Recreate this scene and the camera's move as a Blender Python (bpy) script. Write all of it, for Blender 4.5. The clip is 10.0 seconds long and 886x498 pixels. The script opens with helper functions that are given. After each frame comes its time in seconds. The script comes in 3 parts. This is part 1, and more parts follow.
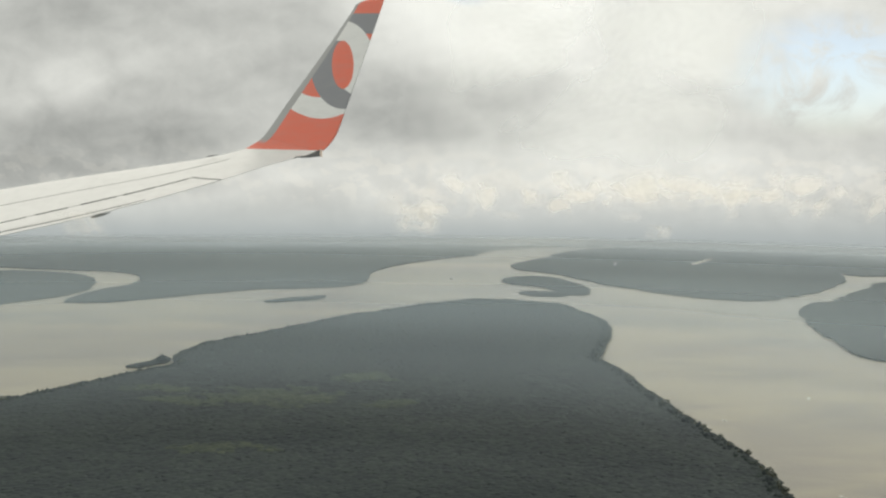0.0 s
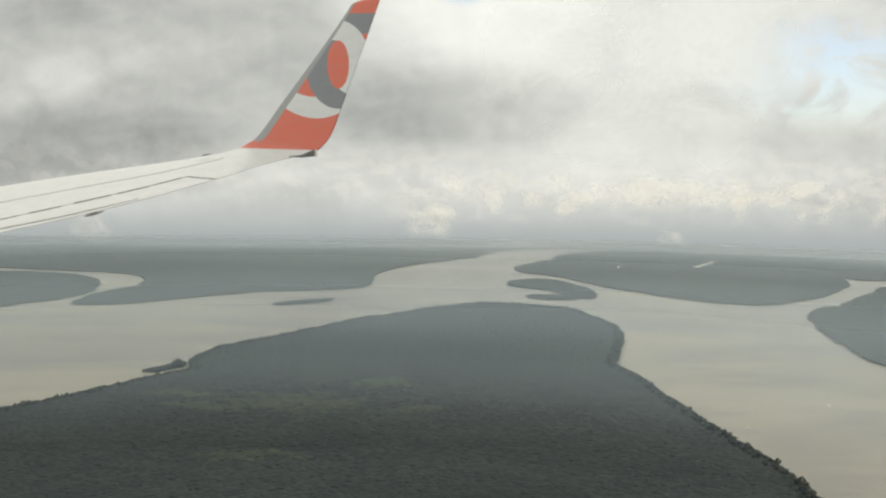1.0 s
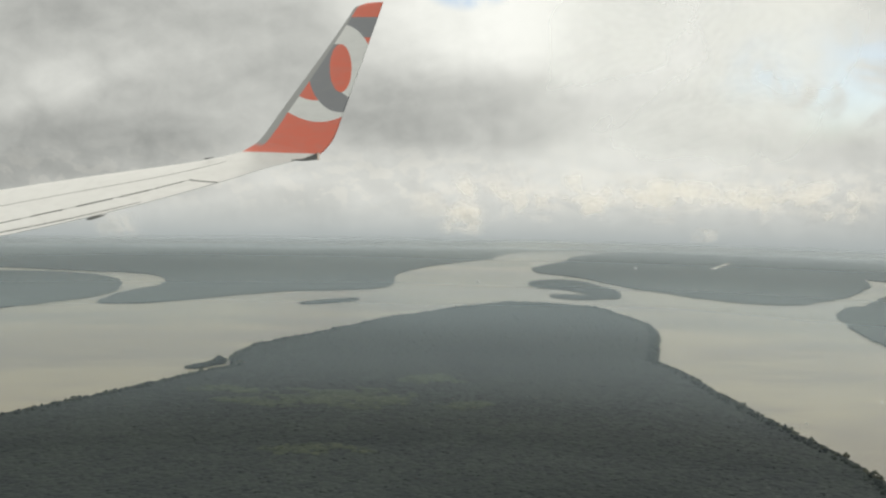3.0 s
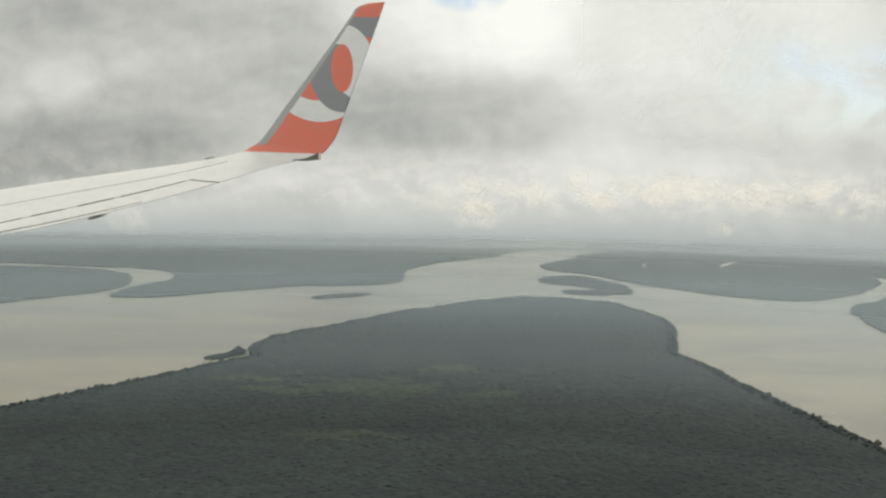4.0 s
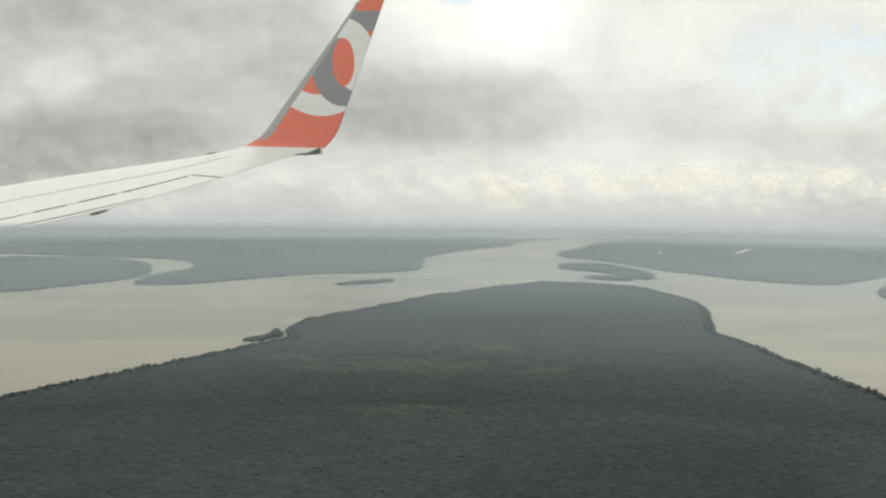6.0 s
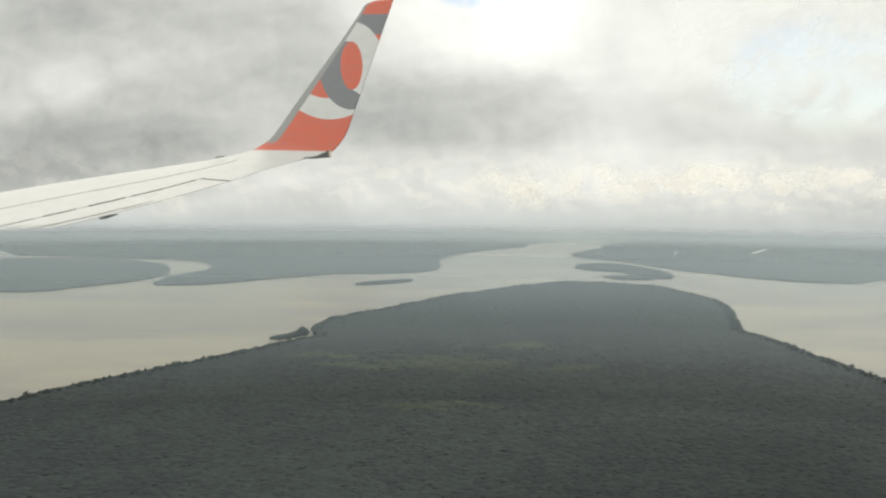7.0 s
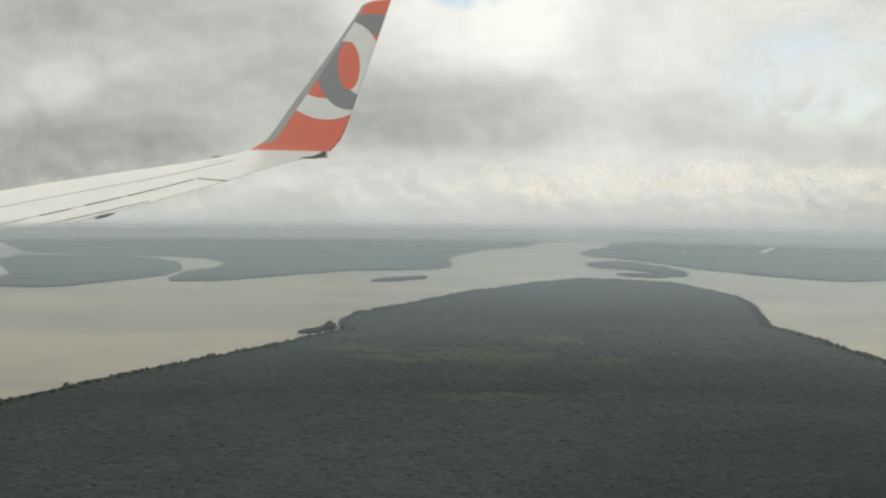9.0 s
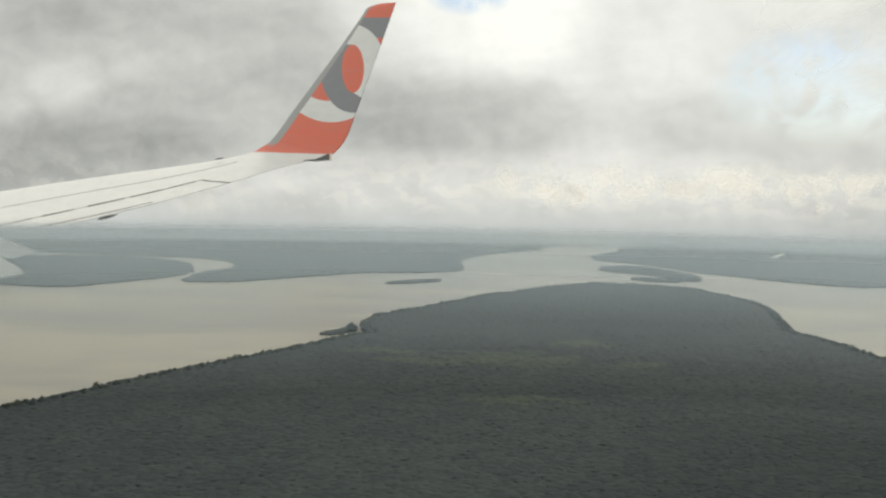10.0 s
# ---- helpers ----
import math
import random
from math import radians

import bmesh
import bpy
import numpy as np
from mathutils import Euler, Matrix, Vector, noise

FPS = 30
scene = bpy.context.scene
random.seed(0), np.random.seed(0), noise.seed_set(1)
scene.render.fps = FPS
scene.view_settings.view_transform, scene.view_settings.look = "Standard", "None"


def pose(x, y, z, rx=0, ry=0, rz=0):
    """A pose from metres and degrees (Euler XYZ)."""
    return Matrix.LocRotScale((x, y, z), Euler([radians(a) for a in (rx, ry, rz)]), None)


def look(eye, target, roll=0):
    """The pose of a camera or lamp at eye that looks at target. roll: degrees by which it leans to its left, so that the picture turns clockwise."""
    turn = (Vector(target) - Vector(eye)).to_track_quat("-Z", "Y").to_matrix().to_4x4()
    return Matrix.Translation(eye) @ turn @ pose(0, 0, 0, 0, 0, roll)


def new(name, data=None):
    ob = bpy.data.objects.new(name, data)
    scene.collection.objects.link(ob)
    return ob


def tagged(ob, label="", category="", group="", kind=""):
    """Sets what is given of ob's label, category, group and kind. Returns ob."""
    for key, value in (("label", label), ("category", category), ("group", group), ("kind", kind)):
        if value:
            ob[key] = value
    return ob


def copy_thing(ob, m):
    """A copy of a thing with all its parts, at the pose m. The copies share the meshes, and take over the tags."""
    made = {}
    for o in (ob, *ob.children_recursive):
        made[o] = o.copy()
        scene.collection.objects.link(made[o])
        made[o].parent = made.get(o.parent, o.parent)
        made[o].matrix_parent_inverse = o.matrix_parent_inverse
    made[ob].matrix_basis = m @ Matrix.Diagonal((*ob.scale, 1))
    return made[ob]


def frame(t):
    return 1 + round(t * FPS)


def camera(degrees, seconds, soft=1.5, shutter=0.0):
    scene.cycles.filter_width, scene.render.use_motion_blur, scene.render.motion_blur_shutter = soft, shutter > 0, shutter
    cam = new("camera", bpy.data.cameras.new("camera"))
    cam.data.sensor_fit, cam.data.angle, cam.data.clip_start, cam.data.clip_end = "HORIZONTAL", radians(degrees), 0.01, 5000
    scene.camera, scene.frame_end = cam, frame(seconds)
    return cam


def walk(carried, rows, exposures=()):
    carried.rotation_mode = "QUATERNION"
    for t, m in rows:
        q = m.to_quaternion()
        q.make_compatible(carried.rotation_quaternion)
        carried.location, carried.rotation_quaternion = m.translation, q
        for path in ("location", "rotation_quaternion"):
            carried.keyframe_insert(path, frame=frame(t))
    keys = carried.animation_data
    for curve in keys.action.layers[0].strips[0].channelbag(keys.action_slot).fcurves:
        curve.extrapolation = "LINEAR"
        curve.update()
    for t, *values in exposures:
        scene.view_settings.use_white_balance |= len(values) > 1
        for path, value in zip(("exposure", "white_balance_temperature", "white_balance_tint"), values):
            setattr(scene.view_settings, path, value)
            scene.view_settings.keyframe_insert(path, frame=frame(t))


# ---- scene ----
cam = camera(50.0, 10.0, soft=2.3)
ROWS = [
    (0.0, -0.59, -0.00, 70.35, 0.590, -3.630, 0.608),
    (0.5, -5.79, 0.37, 71.45, 0.342, -3.642, 0.740),
    (1.0, -10.60, 0.78, 72.08, 0.131, -3.623, 0.906),
    (1.5, -15.14, 1.24, 72.06, 0.070, -3.676, 0.992),
    (2.0, -19.58, 1.71, 71.50, 0.010, -3.475, 1.070),
    (2.5, -23.95, 2.15, 70.22, 0.041, -3.383, 0.985),
    (4.0, -36.08, 3.39, 64.29, 0.008, -3.285, 1.082),
    (4.5, -39.99, 3.80, 62.29, -0.057, -3.259, 1.280),
    (5.0, -43.77, 4.25, 60.74, -0.078, -3.363, 1.012),
    (5.5, -47.45, 4.69, 59.54, -0.179, -3.611, 0.827),
    (7.0, -58.58, 5.89, 56.02, 0.388, -3.405, 0.507),
    (7.5, -62.19, 6.38, 55.22, 0.342, -3.055, 0.805),
    (8.0, -65.44, 6.91, 54.40, 0.146, -3.278, 0.810),
    (8.5, -68.67, 7.46, 53.59, 0.072, -3.386, 0.753),
    (9.0, -72.12, 8.07, 52.87, 0.019, -3.327, 0.700),
    (9.5, -76.04, 8.72, 52.44, 0.125, -3.254, 0.845),
    (10.0, -80.50, 9.41, 52.19, 0.069, -3.104, 1.136),
]


def eye_pose(x, y, z, yaw, pitch, roll):
    return pose(x, y, z, 0, 0, yaw) @ pose(0, 0, 0, 90 + pitch, 0, 0) @ pose(0, 0, 0, 0, 0, roll)


walk(cam, [(t, eye_pose(*r)) for t, *r in ROWS],
     [(0.0, 0.10), (1.0, 0.08), (2.0, 0.04), (4.0, 0.03), (5.0, 0.02), (5.5, 0.12), (6.2, 0.20), (7.0, 0.24), (7.5, 0.01), (8.5, 0.02), (9.0, 0.03), (9.5, 0.14), (10.0, 0.10)])

# ---- light ----
SUN_UP, SUN_AZ = 52.0, 35.0      # elevation, and azimuth from straight ahead towards the right
sun_data = bpy.data.lights.new("sun", "SUN")
sun_data.energy, sun_data.angle, sun_data.color = 1.7, radians(14), (1.0, 0.95, 0.87)
sun = new("sun", sun_data)
sd = Vector((math.sin(radians(SUN_AZ)) * math.cos(radians(SUN_UP)), math.cos(radians(SUN_AZ)) * math.cos(radians(SUN_UP)), math.sin(radians(SUN_UP))))
sun.matrix_world = look((0, 0, 900), Vector((0, 0, 900)) - sd)


class Graph:
    """Short hand for node trees."""

    def __init__(self, tree):
        self.t, self.n, self.l = tree, tree.nodes, tree.links
        self.n.clear()

    def put(self, kind, **inputs):
        node = self.n.new("ShaderNode" + kind)
        for key, v in inputs.items():
            self.set(node, key.replace("_", " "), v)
        return node

    def set(self, node, key, v):
        sock = node.inputs[int(key)] if key.isdigit() else node.inputs[key]
        if isinstance(v, bpy.types.NodeSocket):
            self.l.new(v, sock)
        else:
            sock.default_value = v

    def math(self, op, a, b=0.0, c=0.0, clamp=False):
        node = self.n.new("ShaderNodeMath")
        node.operation, node.use_clamp = op, clamp
        for i, v in enumerate((a, b, c)):
            self.set(node, str(i), v)
        return node.outputs[0]

    def mix(self, fac, a, b, blend="MIX"):
        node = self.n.new("ShaderNodeMix")
        node.data_type, node.blend_type = "RGBA", blend
        for i, v in ((0, fac), (6, a), (7, b)):
            self.set(node, str(i), v)
        return node.outputs[2]

    def noise(self, vec, scale, detail=4.0, rough=0.55, distort=0.0):
        node = self.put("TexNoise", Scale=scale, Detail=detail, Roughness=rough, Distortion=distort)
        if vec is not None:
            self.l.new(vec, node.inputs["Vector"])
        return node.outputs[0]

    def ramp(self, v, lo, hi, a=0.0, b=1.0, smooth=True):
        node = self.n.new("ShaderNodeMapRange")
        node.interpolation_type = "SMOOTHSTEP" if smooth else "LINEAR"
        for i, w in enumerate((v, lo, hi, a, b)):
            self.set(node, str(i), w)
        return node.outputs[0]

    def xyz(self, v):
        node = self.put("SeparateXYZ", Vector=v)
        return node.outputs

    def join(self, x, y, z):
        return self.put("CombineXYZ", X=x, Y=y, Z=z).outputs[0]


def rgb(r, g, b):
    return (r, g, b, 1.0)


world = bpy.data.worlds.new("sky")
scene.world = world
world.use_nodes = True
g = Graph(world.node_tree)
way = g.put("TexCoord").outputs["Generated"]
wx, wy, wz = g.xyz(way)[:3]
wz = g.math("ADD", wz, 0.021)
sky = g.n.new("ShaderNodeTexSky")
sky.sky_type, sky.sun_disc = "NISHITA", False
sky.sun_elevation, sky.sun_rotation = radians(SUN_UP), radians(SUN_AZ)
blue = g.mix(1.0, sky.outputs[0], rgb(0.11, 0.11, 0.11), "MULTIPLY")
# cloud cover, in a flat view of the sky ahead: su across, sv up
ahead = g.math("MAXIMUM", g.math("ABSOLUTE", wy), 0.25)
su, sv = g.math("DIVIDE", wx, ahead), g.math("DIVIDE", g.math("MAXIMUM", wz, -0.02), ahead)
# soft masses that lean up to the right, and rounder billows on them
along = g.math("ADD", g.math("MULTIPLY", su, 0.86), g.math("MULTIPLY", sv, 0.5))
across = g.math("SUBTRACT", g.math("MULTIPLY", sv, 0.95), g.math("MULTIPLY", su, 0.42))
lean = g.join(g.math("MULTIPLY", along, 0.62), across, g.math("MULTIPLY", wy, 0.4))
flat = g.join(su, g.math("MULTIPLY", sv, 1.25), g.math("MULTIPLY", wy, 0.4))
big = g.noise(lean, 5.0, 1.5, 0.4, 0.3)
mid = g.noise(lean, 12.0, 3.0, 0.45, 0.6)
puff = g.noise(flat, 24.0, 5.0, 0.55, 0.2)
lit = g.noise(g.join(g.math("ADD", su, 0.008), g.math("MULTIPLY", g.math("ADD", sv, 0.009), 1.25), g.math("MULTIPLY", wy, 0.4)), 24.0, 5.0, 0.55, 0.2)
relief = g.math("SUBTRACT", puff, lit)
tone = g.math("ADD", g.math("ADD", g.math("ADD", g.math("MULTIPLY", big, 0.44), 0.03), g.math("MULTIPLY", mid, 0.22)), g.math("MULTIPLY", puff, 0.08))
tone = g.math("ADD", tone, g.math("MULTIPLY", relief, 0.12))


def mass(cx, cz, rx, rz):
    """A soft oval patch of sky round a direction."""
    d = g.math("ADD", g.math("POWER", g.math("DIVIDE", g.math("SUBTRACT", su, cx), rx), 2.0), g.math("POWER", g.math("DIVIDE", g.math("SUBTRACT", sv, cz), rz), 2.0))
    return g.math("MULTIPLY", g.ramp(d, 0.0, 1.0, 1.0, 0.0), g.ramp(wy, 0.0, 0.3))


# thick grey bellies and thin bright cover before the sun
for cx, cz, rx, rz, much in ((0.03, 0.102, 0.17, 0.060, -0.13), (-0.36, 0.15, 0.34, 0.20, -0.13), (0.33, 0.22, 0.42, 0.15, 0.14), (0.02, 0.215, 0.17, 0.085, 0.17),
                             (0.31, 0.105, 0.17, 0.045, -0.06), (-0.40, 0.135, 0.05, 0.04, 0.08), (-0.42, 0.055, 0.28, 0.06, -0.13), (-0.22, 0.10, 0.22, 0.07, -0.08), (0.10, 0.045, 0.50, 0.035, 0.05)):
    tone = g.math("ADD", tone, g.math("MULTIPLY", mass(cx, cz, rx, rz), much))
tone = g.ramp(tone, 0.04, 0.66, smooth=False)
grey = g.mix(tone, rgb(0.245, 0.253, 0.240), rgb(0.95, 0.955, 0.89))
# sunlit heaps low over the far land
heap = g.noise(g.join(su, g.math("MULTIPLY", sv, 1.5), g.math("MULTIPLY", wy, 0.4)), 34.0, 4.0, 0.5, 0.25)
hlit = g.noise(g.join(g.math("ADD", su, 0.006), g.math("MULTIPLY", g.math("ADD", sv, 0.008), 1.5), g.math("MULTIPLY", wy, 0.4)), 34.0, 4.0, 0.5, 0.25)
band = g.math("MULTIPLY", g.ramp(sv, -0.006, 0.016), g.ramp(sv, 0.03, 0.085, 1.0, 0.0))
band = g.math("MULTIPLY", band, g.ramp(su, -0.30, 0.0, 0.45, 1.0))
glow = g.ramp(g.math("ADD", g.math("MULTIPLY", heap, 0.5), g.math("MULTIPLY", g.math("SUBTRACT", heap, hlit), 2.6)), 0.22, 0.50)
grey = g.mix(g.math("MULTIPLY", g.math("MULTIPLY", band, glow), 0.22), grey, rgb(0.92, 0.88, 0.76))
# pale blue where the cover is thin
torn = g.ramp(g.noise(flat, 15.0, 6.0, 0.62, 0.6), 0.37, 0.58)
gap = g.math("MULTIPLY", torn, mass(0.395, 0.146, 0.135, 0.072))
gap = g.math("MAXIMUM", gap, g.math("MULTIPLY", torn, mass(0.02, 0.232, 0.05, 0.024)))
cloudy = g.mix(g.math("MULTIPLY", gap, 0.78), grey, blue)
haze = g.ramp(wz, -0.040, 0.026, 1.0, 0.0)
cloudy = g.mix(haze, cloudy, rgb(0.400, 0.435, 0.430))
cloudy = g.mix(g.ramp(wz, -0.050, -0.010, 1.0, 0.0), cloudy, rgb(0.375, 0.412, 0.413))
back = g.put("Background", Color=cloudy, Strength=1.0)
g.l.new(back.outputs[0], g.put("OutputWorld").inputs[0])


# ---- materials ----
def material(name):
    m = bpy.data.materials.new(name)
    m.use_nodes = True
    return m, Graph(m.node_tree)


def finish(g, base, rough=0.6, bump=None, strength=0.3, distance=0.1, metal=0.0, spec=0.5):
    b = g.put("BsdfPrincipled", Base_Color=base, Roughness=rough, Metallic=metal)
    b.inputs["Specular IOR Level"].default_value = spec
    if bump is not None:
        g.l.new(g.put("Bump", Strength=strength, Distance=distance, Height=bump).outputs[0], b.inputs["Normal"])
    g.l.new(b.outputs[0], g.put("OutputMaterial").inputs[0])


def plain(name, colour, rough=0.5, metal=0.0, vary=0.15, scale=3.0, spec=0.5):
    m, g = material(name)
    v = g.noise(g.put("TexCoord").outputs["Object"], scale, 4.0)
    base = g.mix(v, rgb(*[c * (1 - vary) for c in colour]), rgb(*[min(1, c * (1 + vary)) for c in colour]))
    finish(g, base, rough, metal=metal, spec=spec)
    return m


def water_material():
    m, g = material("river_water")
    p = g.put("NewGeometry").outputs["Position"]
    x, y, z = g.xyz(p)[:3]
    streak = g.join(g.math("MULTIPLY", x, 0.004), g.math("MULTIPLY", y, 0.011), 0.0)
    silt = g.noise(streak, 1.6, 5.0, 0.55, 0.6)
    fine = g.noise(g.join(g.math("MULTIPLY", x, 0.03), g.math("MULTIPLY", y, 0.09), 0.0), 1.0, 5.0, 0.6, 0.4)
    v = g.math("ADD", g.math("MULTIPLY", silt, 0.7), g.math("MULTIPLY", fine, 0.3))
    base = g.mix(g.ramp(v, 0.38, 0.63), rgb(0.186, 0.173, 0.137), rgb(0.292, 0.262, 0.176))
    ripple = g.noise(p, 0.8, 4.0, 0.6)
    finish(g, base, 0.30, ripple, 0.25, 0.3, spec=0.5)
    return m


def forest_material(name, dark, light, scale, grain, bump=0.6):
    m, g = material(name)
    p = g.put("NewGeometry").outputs["Position"]
    isle = g.put("NewGeometry").outputs["Random Per Island"]
    wide = g.noise(p, scale, 5.0, 0.6, 0.4)
    fine = g.noise(p, grain, 5.0, 0.65)
    stand = g.noise(p, scale * 6.0, 4.0, 0.6, 0.5)
    v = g.math("ADD", g.math("ADD", g.math("MULTIPLY", wide, 0.40), g.math("MULTIPLY", stand, 0.30)), g.math("MULTIPLY", fine, 0.30))
    v = g.math("ADD", v, g.math("MULTIPLY", g.math("SUBTRACT", isle, 0.5), 0.24))
    base = g.mix(g.ramp(v, 0.34, 0.70), rgb(*dark), rgb(*light))
    finish(g, base, 0.85, fine, bump, 0.6, spec=0.15)
    return m


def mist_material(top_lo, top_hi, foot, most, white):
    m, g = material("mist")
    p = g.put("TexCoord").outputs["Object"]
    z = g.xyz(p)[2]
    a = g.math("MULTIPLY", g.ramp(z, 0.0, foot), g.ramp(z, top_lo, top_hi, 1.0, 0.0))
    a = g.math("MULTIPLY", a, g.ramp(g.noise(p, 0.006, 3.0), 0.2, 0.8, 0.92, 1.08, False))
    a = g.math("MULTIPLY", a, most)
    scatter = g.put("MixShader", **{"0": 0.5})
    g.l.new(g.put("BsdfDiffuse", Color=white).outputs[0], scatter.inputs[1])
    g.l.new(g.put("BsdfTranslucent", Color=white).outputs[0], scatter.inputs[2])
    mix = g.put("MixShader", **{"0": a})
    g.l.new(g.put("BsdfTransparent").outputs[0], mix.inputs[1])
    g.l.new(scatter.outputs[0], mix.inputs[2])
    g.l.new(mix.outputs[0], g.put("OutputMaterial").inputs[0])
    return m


WATER = water_material()
# the bluish cast of these leaf colours stands in for haze
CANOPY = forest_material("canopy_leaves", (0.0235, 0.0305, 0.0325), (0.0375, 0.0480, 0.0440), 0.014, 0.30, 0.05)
# far copy of the canopy, distance haze painted in: paler and bluer
HAZED_FOREST = forest_material("hazed_forest", (0.038, 0.050, 0.053), (0.060, 0.073, 0.071), 0.006, 0.06, 0.25)
SCRUB = forest_material("scrub_leaves", (0.034, 0.044, 0.036), (0.057, 0.069, 0.047), 0.05, 0.7, 0.1)
BARK = plain("bark", (0.10, 0.08, 0.06), 0.9)
DIRT = plain("pale_dirt", (0.66, 0.62, 0.54), 0.9, scale=0.05)
BOAT_WHITE = plain("boat_white_paint", (0.8, 0.8, 0.78), 0.4)
BOAT_DARK = plain("boat_dark_paint", (0.12, 0.10, 0.09), 0.6)
ROOF = plain("tin_roof", (0.55, 0.55, 0.53), 0.5)


# ---- helpers of this scene ----
def mesh_from(name, verts, faces, mat, smooth=False):
    me = bpy.data.meshes.new(name)
    me.from_pydata([tuple(v) for v in verts], [], [tuple(f) for f in faces])
    me.materials.append(mat)
    if smooth:
        me.polygons.foreach_set("use_smooth", [True] * len(me.polygons))
    me.update()
    return me


def part(name, me, parent, label=""):
    ob = new(name, me)
    ob.parent = parent
    return tagged(ob, label=label)


MID = (-41.0, 4.0)               # the middle of the flight line


def drop(x, y):
    """The ground lies flat for some distance, then falls away with the curve of the earth."""
    d = math.hypot(x - MID[0], y - MID[1])
    return 0.0 if d < 900 else -(d - 900) ** 2 / 20000.0


def smooth_line(points, step, rough, closed=False, seed=0):
    """A shore: a rounded line through a few plan points, roughened in and out."""
    rnd = random.Random(seed)
    pts = [Vector((*p, 0)) for p in points]
    n, out = len(pts), []
    for i in range(n if closed else n - 1):
        a, b, c, d = [pts[(i + k) % n] if closed else pts[min(max(i + k, 0), n - 1)] for k in (-1, 0, 1, 2)]
        m = max(1, int((c - b).length / step))
        for k in range(m):
            t = k / m
            q = 0.5 * (2 * b + (c - a) * t + (2 * a - 5 * b + 4 * c - d) * t * t + (3 * b - a - 3 * c + d) * t ** 3)
            wob = noise.noise((q.x * 0.05, q.y * 0.05, seed)) + 0.6 * noise.noise((q.x * 0.21, q.y * 0.21, seed + 5)) + rnd.uniform(-0.4, 0.4)
            nrm = Vector((-(c - b).y, (c - b).x, 0)).normalized()
            out.append(q + nrm * wob * rough)
    if not closed:
        out.append(pts[-1])
    return [(p.x, p.y) for p in out]


def inside(px, py, poly):
    """Which of the points lie inside the outline (arrays)."""
    hit = np.zeros(len(px), bool)
    for (x0, y0), (x1, y1) in zip(poly, poly[1:] + poly[:1]):
        if y0 == y1:
            continue
        cross = ((y0 > py) != (y1 > py)) & (px < (x1 - x0) * (py - y0) / (y1 - y0) + x0)
        hit ^= cross
    return hit


def slab(name, outline, z0, z1, mat, inner=None, label="", category="", bumpy=0.0):
    """Land: an outline with upright sides and a top, filled with points so that it can follow the curve of the earth."""
    from mathutils.geometry import delaunay_2d_cdt
    pts = [Vector(p) for p in outline]
    n = len(pts)
    if inner is not None and len(inner):
        pts += [Vector(p) for p in inner]
    v, _, f, *_ = delaunay_2d_cdt(pts, [], [list(range(n))], 1, 0.01)
    verts = []
    for p in v:
        verts.append((p.x, p.y, z1 + drop(p.x, p.y) + bumpy * noise.noise((p.x * 0.3, p.y * 0.3, 2.0))))
    faces = [tuple(q) for q in f]
    m = len(verts)
    for x, y in outline:
        verts.append((x, y, z1 + drop(x, y)))
        verts.append((x, y, z0 + drop(x, y)))
    for i in range(n):
        j = (i + 1) % n
        faces.append((m + 2 * i, m + 2 * i + 1, m + 2 * j + 1, m + 2 * j))
    me = mesh_from(name, verts, faces, mat)
    return tagged(new(name, me), label, category, kind="structure")


def scatter_in(outline, step, seed, keep=None):
    rnd = np.random.RandomState(seed)
    o = np.array(outline)
    (x0, y0), (x1, y1) = o.min(0), o.max(0)
    gx, gy = np.meshgrid(np.arange(x0, x1, step), np.arange(y0, y1, step))
    px = gx.ravel() + rnd.uniform(-0.45, 0.45, gx.size) * step
    py = gy.ravel() + rnd.uniform(-0.45, 0.45, gy.size) * step
    if keep is not None:
        k = keep(px, py)
        px, py = px[k], py[k]
    k = inside(px, py, outline)
    return px[k], py[k]


